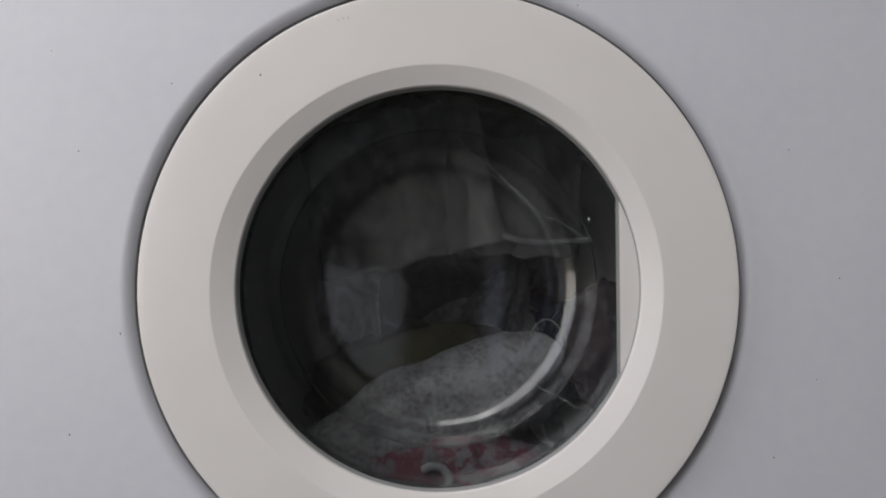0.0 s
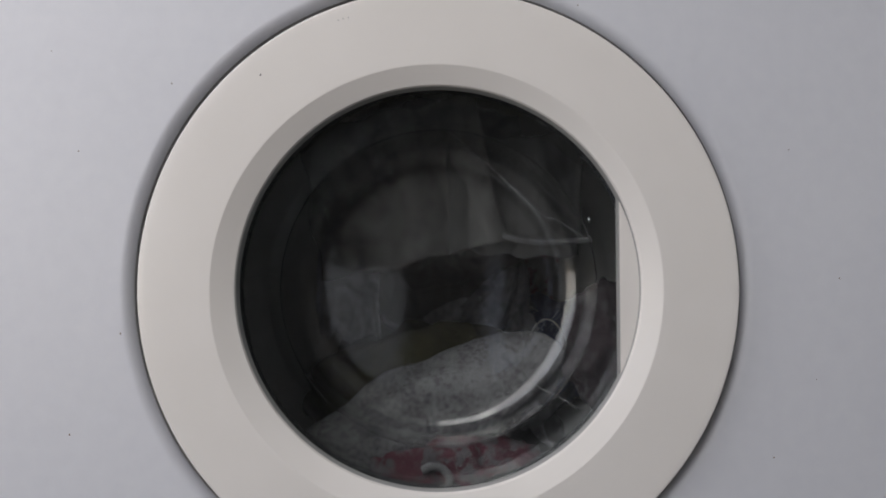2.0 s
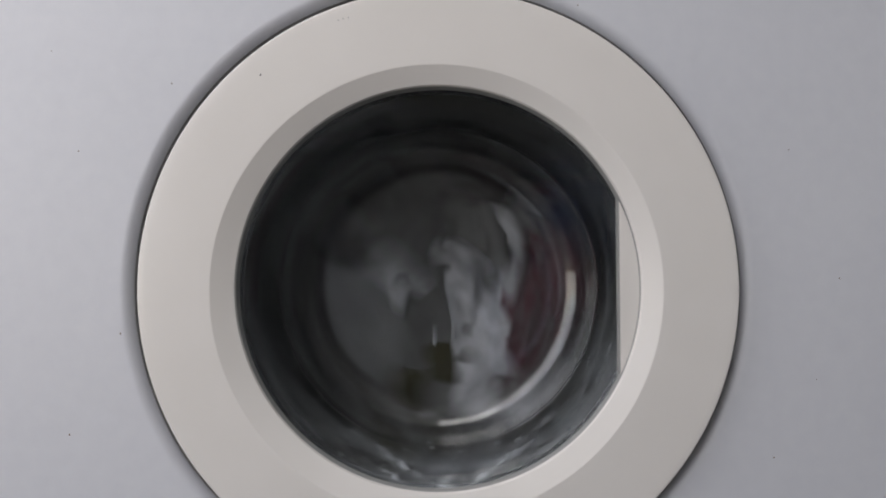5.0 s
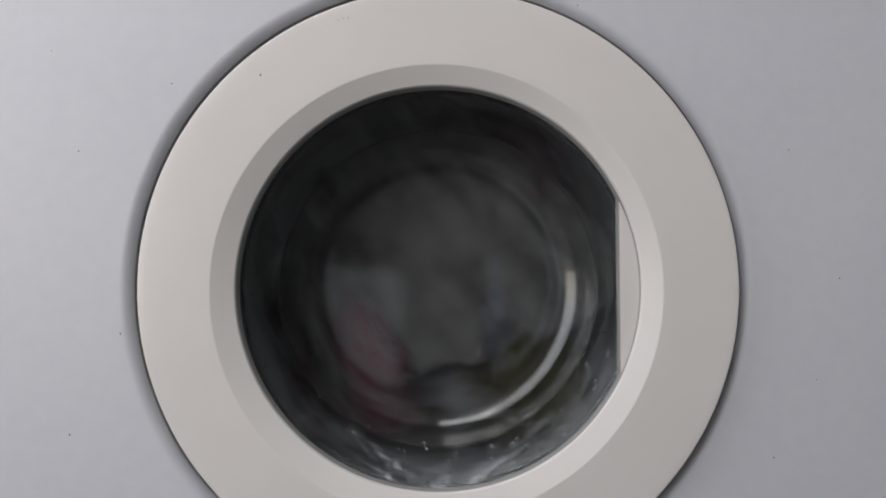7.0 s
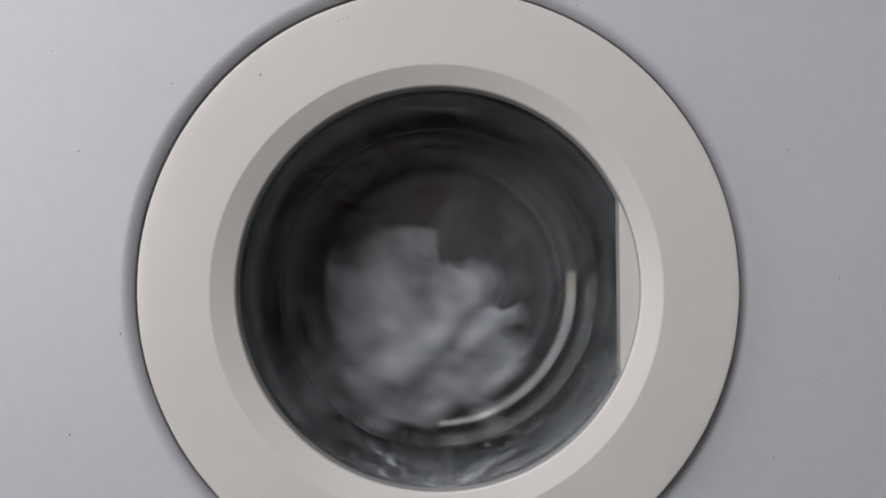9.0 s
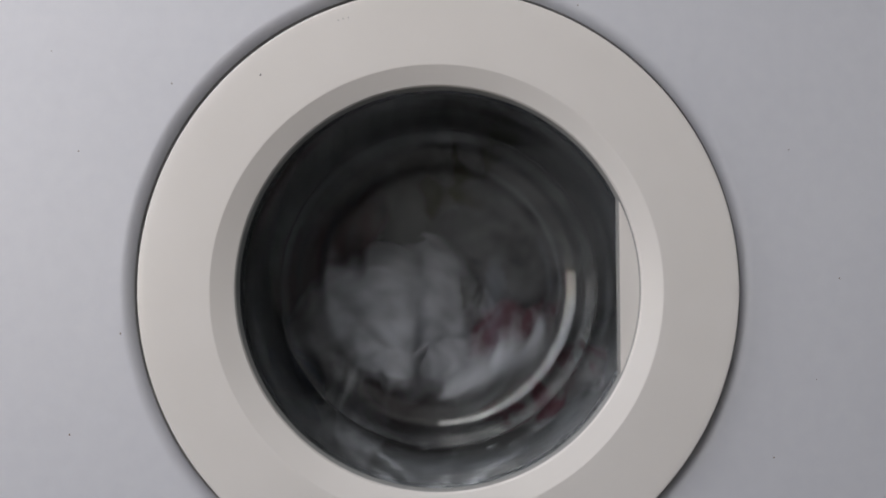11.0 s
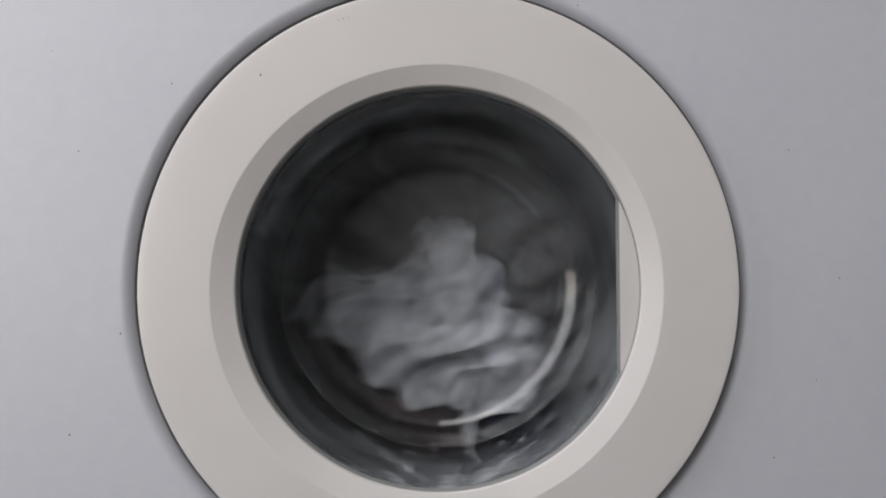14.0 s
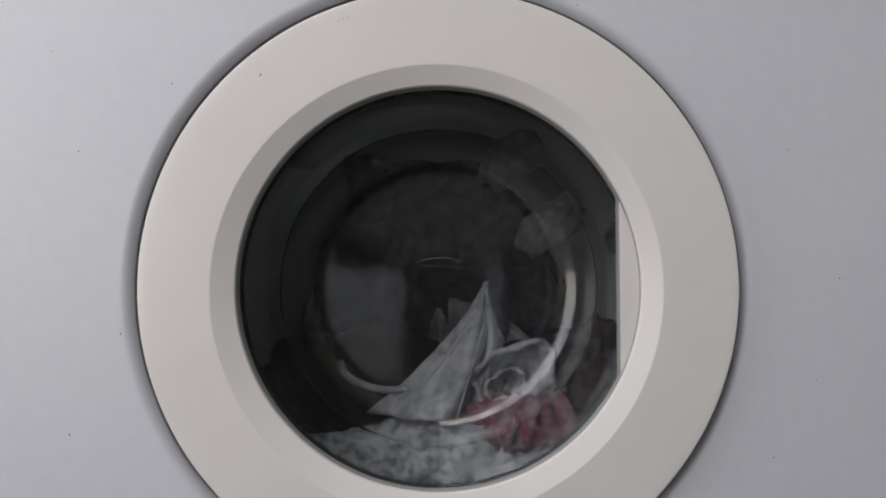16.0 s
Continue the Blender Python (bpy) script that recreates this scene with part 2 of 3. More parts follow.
for x0, x1, top in ((-0.43, -0.22, 0.60), (0.24, 0.45, 0.65)):
    part("arm", box(x0, x1, -2.18, -1.80, 0.0, top, 0.05), WOOD, bench, smooth=False)

# unseen cabinet, added to put a pale reflection on the glossy ring
cabinet = tagged(new("mirrored_cabinet", to_mesh("mirrored_cabinet", box(-0.88, -0.26, -2.19, -1.90, 1.0, 2.1, 0.008), PLASTER, False)), "unseen white cabinet, added for a pale reflection in the door ring", "cabinet")

# ---- washing machine ----
machine = tagged(new("washing_machine"), "white front-loading washing machine with a round cream door", "washing machine")
machine.location = (0, 0, ZC)


def front_panel():
    """Sheet front with a rounded lip that dips into a round recess for the door."""
    bm = bmesh.new()
    n = 192
    roll = [(0.2076 - 0.0086 * k / 24, 0.0048 * (k / 24) ** 2.4) for k in range(24, -1, -1)]
    prof = [(0.166, 0.040), (0.1978, 0.040), (0.1986, 0.030), (0.1989, 0.0065)] + roll + [(0.2082, 0.0), (0.222, 0.0)]
    rings = [[bm.verts.new((r * math.cos(2 * math.pi * i / n), y, r * math.sin(2 * math.pi * i / n))) for i in range(n)] for r, y in prof]
    outer = []
    for i in range(n):
        c, s = math.cos(2 * math.pi * i / n), math.sin(2 * math.pi * i / n)
        k = min(0.298 / max(abs(c), 1e-6), (0.425 if s > 0 else 0.345) / max(abs(s), 1e-6))
        outer.append(bm.verts.new((k * c, 0, k * s)))
    rings.append(outer)
    for a, b in zip(rings, rings[1:]):
        for i in range(n):
            j = (i + 1) % n
            bm.faces.new((a[i], a[j], b[j], b[i]))
    return bm


front = part("front_panel", front_panel(), ENAMEL, machine, "white enamelled steel front with a round recess")
front.location = (-0.0006, 0, 0.0018)
# added strip: the gap's shade put in as a grey ring
shade_strip = part("gap_shade_strip", lathe([(0.1700, 0.024), (0.1976, 0.022), (0.1985, 0.0054), (0.1991, 0.0052)], 160), GAP_SHADE, machine, "grey strip standing in for the shade in the gap round the door")
shade_strip.location = front.location
part("side_panel", box(-0.300, -0.298, -0.001, 0.55, -0.40, 0.43), ENAMEL, machine, smooth=False)
part("side_panel", box(0.298, 0.300, -0.001, 0.55, -0.40, 0.43), ENAMEL, machine, smooth=False)
part("top_panel", box(-0.300, 0.300, -0.005, 0.55, 0.4255, 0.445), ENAMEL, machine, smooth=False)
part("back_panel", box(-0.298, 0.298, 0.545, 0.55, -0.40, 0.4255), ENAMEL, machine, smooth=False)
part("plinth", box(-0.298, 0.298, 0.01, 0.545, -0.42, -0.345), ENAMEL, machine, smooth=False)

# ---- door ----
ring_prof = ([(0.170, 0.020), (0.176, 0.006), (0.1888, -0.0040), (0.1917, -0.0050)] + arc(0.1921, -0.0066, 0.0012, 0, -88, 5) + [(0.1890, -0.00795), (0.172, -0.0081), (0.160, -0.0082), (0.1493, -0.0083)]
             + arc(0.1461, -0.0053, 0.0030, -88, -115, 5) + [(0.1322, -0.0030), (0.1315, -0.0010)])
def door_ring():
    """The moulded ring; its rim sits a little high and its bevel a little low."""
    bm = lathe(ring_prof, 192)
    for v in bm.verts:
        r = math.hypot(v.co.x, v.co.z)
        if r > 0.180:
            v.co.z += 0.0011
        elif 0.141 < r < 0.155:
            v.co.x -= 0.0012
            v.co.z -= 0.0012
    return bm


door = part("door", door_ring(), CREAM, machine, "round cream plastic door ring with a bevelled inner edge")
part("glass_seat", lathe([(0.1320, -0.0024), (0.1312, 0.0020), (0.1306, 0.0050), (0.1318, 0.0058), (0.1345, 0.0052), (0.1395, 0.0058), (0.1402, 0.0086)], 160), LIP, door, "thin grey lip round the glass")


def finger_plate():
    bm = bmesh.new()
    x0, r = 0.1185, 0.1330
    a = math.acos(x0 / r)
    pts = [(r * math.cos(-a + 2 * a * i / 40), r * math.sin(-a + 2 * a * i / 40)) for i in range(41)]
    front = [bm.verts.new((x, 0.0022, z)) for x, z in pts]
    back = [bm.verts.new((x, 0.0085, z)) for x, z in pts]
    bm.faces.new(front)
    bm.faces.new(back)
    for i in range(41):
        j = (i + 1) % 41
        bm.faces.new((front[i], front[j], back[j], back[i]))
    return bm


part("finger_plate", finger_plate(), CREAM, door, "flat cream grip plate beside the glass", smooth=False)
part("plate_edge", box(0.1176, 0.1186, 0.0030, 0.0090, -0.0590, 0.0590), LIP, door, smooth=False)

wall_line = [(k / 40, 0.0030 * math.sin(math.pi * k / 40)) for k in range(40)]
outer_b = [(0.1385 - 0.0230 * k + b, 0.0075 + 0.0504 * k) for k, b in wall_line] + [(0.1155 * k / 110, 0.0860 - 0.0281 * (k / 110) ** 15) for k in range(110, -1, -1)]
inner_b = [(0.1138 * k / 110, 0.0838 - 0.0275 * (k / 110) ** 15) for k in range(111)] + [(0.1365 - 0.0227 * k + b, 0.0064 + 0.0499 * k) for k, b in wall_line[::-1]]
glass = new("glass_bowl", to_mesh("glass_bowl", lathe(outer_b + inner_b, 160, closed=True), GLASS, closed=True))
glass.parent, glass.visible_shadow = door, False
glass["label"] = "clear glass bowl of the door, wet inside"


def speck(r, x, z, y, parent, mat):
    """A small raised spot of dirt."""
    bm = bmesh.new()
    bmesh.ops.create_icosphere(bm, subdivisions=2, radius=1)
    for v in bm.verts:
        k = 1 + 0.35 * noise.noise(v.co * 1.7 + Vector((x * 90, z * 90, 0)))
        v.co = Vector((x + v.co.x * r * k, y + v.co.y * r * 0.3, z + v.co.z * r * k * 1.25))
    part("speck", bm, mat, parent)


for r, x, z in ((0.0008, -0.2376, -0.0950), (0.0008, -0.2062, -0.0302), (0.0007, -0.2356, 0.0887), (0.0008, -0.1755, 0.1336), (0.0007, 0.2616, 0.0055), (0.0008, 0.2163, -0.1101), (0.0006, -0.2550, 0.1550), (0.0006, 0.2300, 0.0900), (0.0005, 0.2450, -0.0600), (0.0006, 0.0920, 0.1865)):
    speck(r * 0.65, x, z, 0.0, machine, SPECK)
for r, x, z, y in ((0.0008, -0.1155, 0.1372, -0.0082), (0.0007, -0.0622, 0.1742, -0.0081), (0.0006, -0.0589, 0.1750, -0.0081), (0.0006, -0.0653, 0.1732, -0.0081)):
    speck(r * 0.6, x, z, y, door, DARK if x < -0.1 else LIP)
speck(0.0012, -0.0905, -0.1100, -0.0035, door, STAIN)

# ---- gasket, tub and drum ----
part("gasket", lathe([(0.1400, 0.0080), (0.1500, 0.0120), (0.159, 0.022), (0.156, 0.032), (0.161, 0.042), (0.162, 0.060), (0.158, 0.072)] + arc(0.1530, 0.0800, 0.0060, 60, -160, 8), 128), RUBBER, machine, "dark grey folded rubber door gasket")
part("tub", lathe([(0.19, 0.075), (0.26, 0.078), (0.262, 0.46), (0.0, 0.47)], 96), DARK, machine, "dark plastic tub round the drum")
drum = tagged(new("drum"), "perforated stainless steel drum")
drum.parent = machine
part("shell", lathe([(0.157, 0.105), (0.159, 0.097), (0.164, 0.094), (0.235, 0.097), (0.238, 0.100), (0.238, 0.40), (0.20, 0.41), (0.10, 0.40), (0.0, 0.40)], 96), STEEL, drum, "stainless steel shell with rows of holes")


def lifter():
    bm = bmesh.new()
    n = 14
    rows = []
    for k in range(15):
        y = 0.11 + 0.28 * k / 14
        hgt = 0.052 * (1 - 0.25 * k / 14)
        rows.append([bm.verts.new((-0.03 + 0.06 * i / n, y, -0.237 + hgt * math.sin(math.pi * i / n) ** 0.7)) for i in range(n + 1)])
    for a, b in zip(rows, rows[1:]):
        for i in range(n):
            bm.faces.new((a[i], a[i + 1], b[i + 1], b[i]))
    bm.faces.new(rows[0])
    bm.faces.new(rows[-1][::-1])
    return bm


for k in range(3):
    lf = part("lifter", lifter(), STEEL, drum)
    lf.rotation_euler = (0, radians(120 * k + 35), 0)


# ---- laundry ----
def crumple(p, seed, amp, freq):
    """A creased offset for a point of a wet cloth."""
    o = Vector((seed * 7.3, seed * 3.1, seed * 5.7))
    q = Vector((p.x, p.y, p.z * 0.45)) * freq + o
    a = 1 - abs(noise.noise(q)) * 2
    b = 1 - abs(noise.noise(q * 2.3 + o)) * 2
    c = noise.noise(q * 5.1)
    return amp * (0.6 * a + 0.3 * b + 0.12 * c)


def bundle(sx, sy, sz, seed, amp=0.02, freq=18, sub=5, squash=0.0):
    """A crumpled, gathered piece of wet laundry."""
    bm = bmesh.new()
    bmesh.ops.create_icosphere(bm, subdivisions=sub, radius=1)
    for v in bm.verts:
        d = v.co.normalized()
        p = Vector((d.x * sx, d.y * sy, d.z * sz))
        big = 1 + 0.28 * noise.noise(d * 1.6 + Vector((seed, 2 * seed, 0)))
        v.co = p * big + d * crumple(p, seed, amp, freq)
    return bm


def sheet(w, h, seed, folds=3, depth=0.012, bend=0.0, n=56, thick=0.0025, crease=0.006, taper=0.0):
    """A cloth hanging in folds; it spans x and z, and the folds run along z."""
    bm = bmesh.new()
    g = []
    for j in range(n + 1):
        v = j / n - 0.5
        row = []
        for i in range(n + 1):
            u = i / n - 0.5
            k = 1 - taper * (v + 0.5)
            wob = noise.noise(Vector((u * 2 + seed, v * 3, seed)))
            x = u * w * k + 0.02 * wob * w * 4
            z = v * h + 0.012 * noise.noise(Vector((u * 4, seed * 2.0, v * 2)))
            y = depth * math.sin(2 * math.pi * folds * u + 2.2 * wob + seed) + crumple(Vector((x, 0, z)), seed, crease, 30) + bend * (x * x + z * z)
            row.append(bm.verts.new((x, y, z)))
        g.append(row)
    for a, b in zip(g, g[1:]):
        for i in range(n):
            bm.faces.new((a[i], a[i + 1], b[i + 1], b[i]))
    bmesh.ops.recalc_face_normals(bm, faces=bm.faces)
    bmesh.ops.solidify(bm, geom=bm.faces[:], thickness=thick)
    return bm


def gathered(w, h, seed, folds=5, depth=0.012, bulge=0.02, n=80, thick=0.002):
    """A wet cloth bunched at its top end, its folds fanning out to an uneven lower edge."""
    bm = bmesh.new()
    g = []
    for j in range(n + 1):
        v = j / n
        row = []
        for i in range(n + 1):
            u = i / n
            q = Vector((u * 2.2 + seed, v * 1.7, seed * 1.9))
            warp = noise.noise(q)
            half = w * (0.52 + 0.48 * v ** 0.6 - 0.25 * max(0.0, v - 0.75)) * (1 + 0.30 * noise.noise(Vector((v * 3.1, seed, 4))))
            side = (u - 0.5) * half + 0.22 * w * noise.noise(Vector((v * 1.8, seed * 3.0, 1))) + 0.05 * w * warp
            length = 1 + 0.30 * noise.noise(Vector((u * 3.0, seed * 2.0, 7))) + 0.10 * noise.noise(Vector((u * 9.0, seed, 2)))
            z = h * (0.5 - v * length) + 0.10 * h * math.sin(math.pi * u)
            f = 0.35 + 0.65 * v
            strength = 0.25 + 1.5 * abs(noise.noise(Vector((u * 2.7, v * 2.0, seed + 5))))
            y = depth * f * strength * math.sin(2 * math.pi * folds * (u + 0.28 * warp) + 2.4 * math.sin(2.3 * v + seed)) + crumple(Vector((side, 0, z)), seed, 0.010, 30)
            y -= bulge * math.sin(math.pi * u) * math.sin(math.pi * min(1, 0.15 + 0.85 * v))
            row.append(bm.verts.new((side, y, z)))
        g.append(row)
    for a, b in zip(g, g[1:]):
        for i in range(n):
            bm.faces.new((a[i], a[i + 1], b[i + 1], b[i]))
    bmesh.ops.recalc_face_normals(bm, faces=bm.faces)
    bmesh.ops.solidify(bm, geom=bm.faces[:], thickness=thick)
    return bm


def cord(points, r, n=8):
    """A rounded strap along a smooth line."""
    bm = bmesh.new()
    pts = [Vector(p) for p in points]
    rings = []
    for i, p in enumerate(pts):
        d = (pts[min(i + 1, len(pts) - 1)] - pts[max(i - 1, 0)]).normalized()
        s = d.cross(Vector((0, 1, 0))).normalized()
        t = d.cross(s)
        rings.append([bm.verts.new(p + r * (math.cos(2 * math.pi * k / n) * s + math.sin(2 * math.pi * k / n) * t)) for k in range(n)])
    for a, b in zip(rings, rings[1:]):
        for k in range(n):
            bm.faces.new((a[k], a[(k + 1) % n], b[(k + 1) % n], b[k]))
    bm.faces.new(rings[0])
    bm.faces.new(rings[-1][::-1])
    return bm


def garment(name, bm, mat, label, category="garment"):
    return tagged(new(name, to_mesh(name, bm, mat)), label, category, group="laundry in the drum")


def at(x, y, z, rx=0, ry=0, rz=0):
    """A pose from the door's axis: right, depth, up."""
    return pose(x, y, ZC + z, rx, ry, rz)


def tent(base, apex, folds, depth, seed, n=48, thick=0.002):
    """A cloth pulled up from a curved base line to a peak."""
    bm = bmesh.new()
    g = []
    for j in range(n + 1):
        v = j / n
        row = []
        for i in range(n + 1):
            u = i / n
            k = u * (len(base) - 1)
            a = min(int(k), len(base) - 2)
            b = Vector(base[a]).lerp(Vector(base[a + 1]), k - a)
            p = b.lerp(Vector(apex), v ** 0.85)
            f = (1 - v) ** 0.7
            w = 1.6 * noise.noise(Vector((u * 3.1, v * 2.2, seed)))
            p.y += depth * f * (0.55 + 0.45 * noise.noise(Vector((u * 4.0, v * 1.5, seed + 3)))) * math.sin(2 * math.pi * folds * u + 2.2 * v + seed + w) + crumple(Vector((p.x, p.y, p.z)), seed, 0.0075 * min(1, 3 * f), 46)
            p.x += 0.010 * math.sin(math.pi * v) * math.sin(3 * u + seed) * f
            p.x += 0.012 * math.sin(math.pi * v) * (1 - u)
            row.append(bm.verts.new(p))
        g.append(row)
    for a, b in zip(g, g[1:]):
        for i in range(n):
            bm.faces.new((a[i], a[i + 1], b[i + 1], b[i]))
    bmesh.ops.recalc_face_normals(bm, faces=bm.faces)
    bmesh.ops.solidify(bm, geom=bm.faces[:], thickness=thick)
    return bm


def dish(rx, rz, seed):
    """A garment's open neck lying as an oval with a thick rolled rim."""
    bm = bmesh.new()
    n = 72
    prof = [(0.0, 0.020), (0.35, 0.019), (0.62, 0.012), (0.84, 0.001), (0.93, -0.004), (1.02, -0.003), (1.08, 0.006), (1.02, 0.018), (0.7, 0.028), (0.0, 0.032)]
    rings = []
    for k, (r, y) in enumerate(prof):
        if r == 0:
            rings.append([bm.verts.new((0, y, 0))])
            continue
        ring = []
        for i in range(n):
            a = 2 * math.pi * i / n
            q = Vector((math.cos(a) * r * rx, y, math.sin(a) * r * rz))
            w = 1 + 0.26 * noise.noise(Vector((math.cos(a) * 1.8 + seed, math.sin(a) * 1.8, k * 0.3)))
            ring.append(bm.verts.new((q.x * w, q.y + crumple(q, seed, 0.010, 62), q.z * w)))
        rings.append(ring)
    for a, b in zip(rings, rings[1:]):
        for i in range(n):
            j = (i + 1) % n
            if len(a) == 1:
                bm.faces.new((a[0], b[i], b[j]))
            elif len(b) == 1:
                bm.faces.new((a[i], a[j], b[0]))
            else:
                bm.faces.new((a[i], a[j], b[j], b[i]))
    return bm


def curve_points(pts, n=40):
    """Points of a smooth line through pts."""
    out = []
    q = [pts[0], *pts, pts[-1]]
    for i in range(1, len(q) - 2):
        a, b, c, d = (Vector(x) for x in q[i - 1:i + 3])
        for k in range(n // (len(pts) - 1)):
            t = k / (n // (len(pts) - 1))
            out.append(0.5 * (2 * b + (c - a) * t + (2 * a - 5 * b + 4 * c - d) * t * t + (3 * b - a - 3 * c + d) * t ** 3))
    out.append(Vector(pts[-1]))
    return out


towel = garment("towel", bundle(0.118, 0.028, 0.033, 3, 0.009, 16), GREY_CLOTH, "speckled grey terry towel, wet and bunched up", "towel")
olive = garment("shirt", bundle(0.088, 0.04, 0.045, 5, 0.016, 22), OLIVE_CLOTH, "dark olive cotton shirt, wet and crumpled", "shirt")
floral = garment("dress", bundle(0.065, 0.025, 0.022, 8, 0.014, 34), DIM_FLORAL_CLOTH, "red and grey floral dress, darkened for the dim drum, wet and crumpled", "dress")
floral2 = garment("blouse", bundle(0.020, 0.026, 0.040, 11, 0.015, 60), MIXED_CLOTH, "crumpled grey blouse with a dull red print", "blouse")
part("belt", cord(curve_points([(-0.027, -0.030, 0.010), (-0.021, -0.031, 0.013), (-0.013, -0.031, 0.012), (-0.007, -0.031, 0.005), (-0.008, -0.030, -0.002), (-0.014, -0.029, -0.004)]), 0.0031), DIM_CLOTH, floral, "curled end of a white cord belt")
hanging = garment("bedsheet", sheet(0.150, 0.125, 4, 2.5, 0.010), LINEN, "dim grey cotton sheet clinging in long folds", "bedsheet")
sheer = garment("nightgown", sheet(0.11, 0.10, 9, 1.5, 0.006), DARK_CLOTH, "dark sheer nightgown with a pale stitched hem", "nightgown")
part("hem", cord(curve_points([(-0.055, -0.020, 0.048), (-0.02, -0.020, 0.018), (0.018, -0.020, -0.018), (0.030, -0.020, -0.022), (0.054, -0.018, -0.037)]), 0.0010), GREY_CLOTH, sheer, "thin pale hem")
part("hem", cord(curve_points([(-0.012, -0.018, -0.035), (0.012, -0.020, -0.040), (0.058, -0.018, -0.038)]), 0.0024), DIM_CLOTH, sheer, "pale grey folded hem")
# two small shiny beads, added in place of glints
for x, z, a in ((0.057, -0.022, 80), (0.0506, -0.085, 10)):
    glint_bead = part("glint_bead", bundle(0.0024, 0.0010, 0.0010, 3, 0.0002, 200, 2), GLINT_METAL, sheer, "small bright bead standing in for a wet glint")
    glint_bead.matrix_basis = pose(x, -0.014, z, 0, a, 0)
strap = garment("strap", cord(curve_points([(0.028, 0, -0.044), (0.012, 0, -0.034), (-0.010, 0, -0.022), (-0.017, 0, -0.002), (-0.006, 0, 0.022), (0.006, 0, 0.025), (0.017, 0, 0.010), (0.014, 0, -0.004)], 70), 0.0006), SHEET_CLOTH, "thin white shoulder strap lying in a loop", "strap")
peak = garment("pillowcase", tent([(-0.062, 0.010, -0.052), (-0.030, -0.012, -0.054), (0.0, -0.016, -0.052), (0.020, -0.006, -0.050), (0.046, 0.008, -0.040)], (0.034, 0.0, 0.054), 1.9, 0.012, 6, 72), DIM_WHITE_CLOTH, "wet white pillowcase pulled up into a point", "pillowcase")
# thin cords added along the folds to draw their bright edges
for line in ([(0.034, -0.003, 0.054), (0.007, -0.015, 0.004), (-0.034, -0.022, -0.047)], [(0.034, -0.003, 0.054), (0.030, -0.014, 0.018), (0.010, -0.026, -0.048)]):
    part("hem", cord(curve_points(line), 0.0006), DIM_WHITE_CLOTH, peak, "thin white cord drawing the bright edge of a fold")
cup = garment("vest", dish(0.036, 0.022, 14), DIM_WHITE_CLOTH, "white cotton vest with its round neck open", "vest")
part("inner_fold", dish(0.017, 0.010, 15), DIM_WHITE_CLOTH, cup).location = (-0.010, 0.001, -0.003)
white = garment("white_shirt", gathered(0.205, 0.150, 17, 3.2, 0.013, 0.022, 90), BRIGHT_CLOTH, "white cotton shirt, wet, in loose folds", "shirt")
white2 = garment("napkin", sheet(0.07, 0.11, 12, 1.3, 0.012, bend=2.0), BRIGHT_CLOTH, "white cotton napkin, creased and wet", "napkin")
blue = garment("trousers", bundle(0.07, 0.045, 0.05, 19, 0.02, 18), BLUE_CLOTH, "navy cotton trousers, wet and bundled", "trousers")
grey = garment("sweater", bundle(0.105, 0.042, 0.085, 23, 0.026, 20, 6), DIM_CLOTH, "grey sweater, wet and bundled", "sweater")
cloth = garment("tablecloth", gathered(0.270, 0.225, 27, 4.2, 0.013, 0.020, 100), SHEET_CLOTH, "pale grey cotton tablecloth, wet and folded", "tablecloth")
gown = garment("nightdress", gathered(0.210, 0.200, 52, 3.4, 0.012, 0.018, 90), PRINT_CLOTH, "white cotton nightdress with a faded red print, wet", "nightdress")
sock_a = garment("sock", bundle(0.015, 0.007, 0.029, 31, 0.007, 60, 5), DIM_CLOTH, "grey cotton sock clinging high in the drum", "sock")
sock_b = garment("sock", bundle(0.013, 0.007, 0.031, 37, 0.008, 60, 5), DIM_CLOTH, "grey cotton sock clinging high in the drum", "sock")
cuff = garment("cuff", cord(curve_points([(-0.031, 0, 0.013), (-0.027, 0, 0.004), (-0.016, 0, -0.002), (0.004, 0, -0.005), (0.028, 0, -0.002)]), 0.0031, 10), DIM_WHITE_CLOTH, "pale folded shirt cuff", "cuff")
scarf = garment("scarf", bundle(0.052, 0.020, 0.019, 9, 0.012, 62, 6), LIT_FLORAL_CLOTH, "rose and white floral scarf, in the lit copy of the print, crumpled", "scarf")
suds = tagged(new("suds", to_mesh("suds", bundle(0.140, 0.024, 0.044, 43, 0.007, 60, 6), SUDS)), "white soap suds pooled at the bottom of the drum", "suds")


def on_bowl(y, az, off=0.0012):
    """A point on the drum side of the door glass: depth, and degrees from straight down."""
    r = 0.1385 - 0.456 * (y - 0.0075) + off + 0.0030 * math.sin(math.pi * min(1, (y - 0.0075) / 0.0504))
    return Vector((r * math.sin(radians(az)), y, -r * math.cos(radians(az))))


def ribbon(rows, columns, place, name, mat):
    """A thin skin of water on the glass, with its own coordinates across and along."""
    bm = bmesh.new()
    uv = bm.loops.layers.uv.new("skin")
    g = [[bm.verts.new(place(i / columns, j / rows)) for i in range(columns + 1)] for j in range(rows + 1)]
    for j in range(rows):
        for i in range(columns):
            f = bm.faces.new((g[j][i], g[j][i + 1], g[j + 1][i + 1], g[j + 1][i]))
            for loop_, (a, b) in zip(f.loops, ((i, j), (i + 1, j), (i + 1, j + 1), (i, j + 1))):
                loop_[uv].uv = (a / columns, b / rows)
    return part(name, bm, mat, splash)


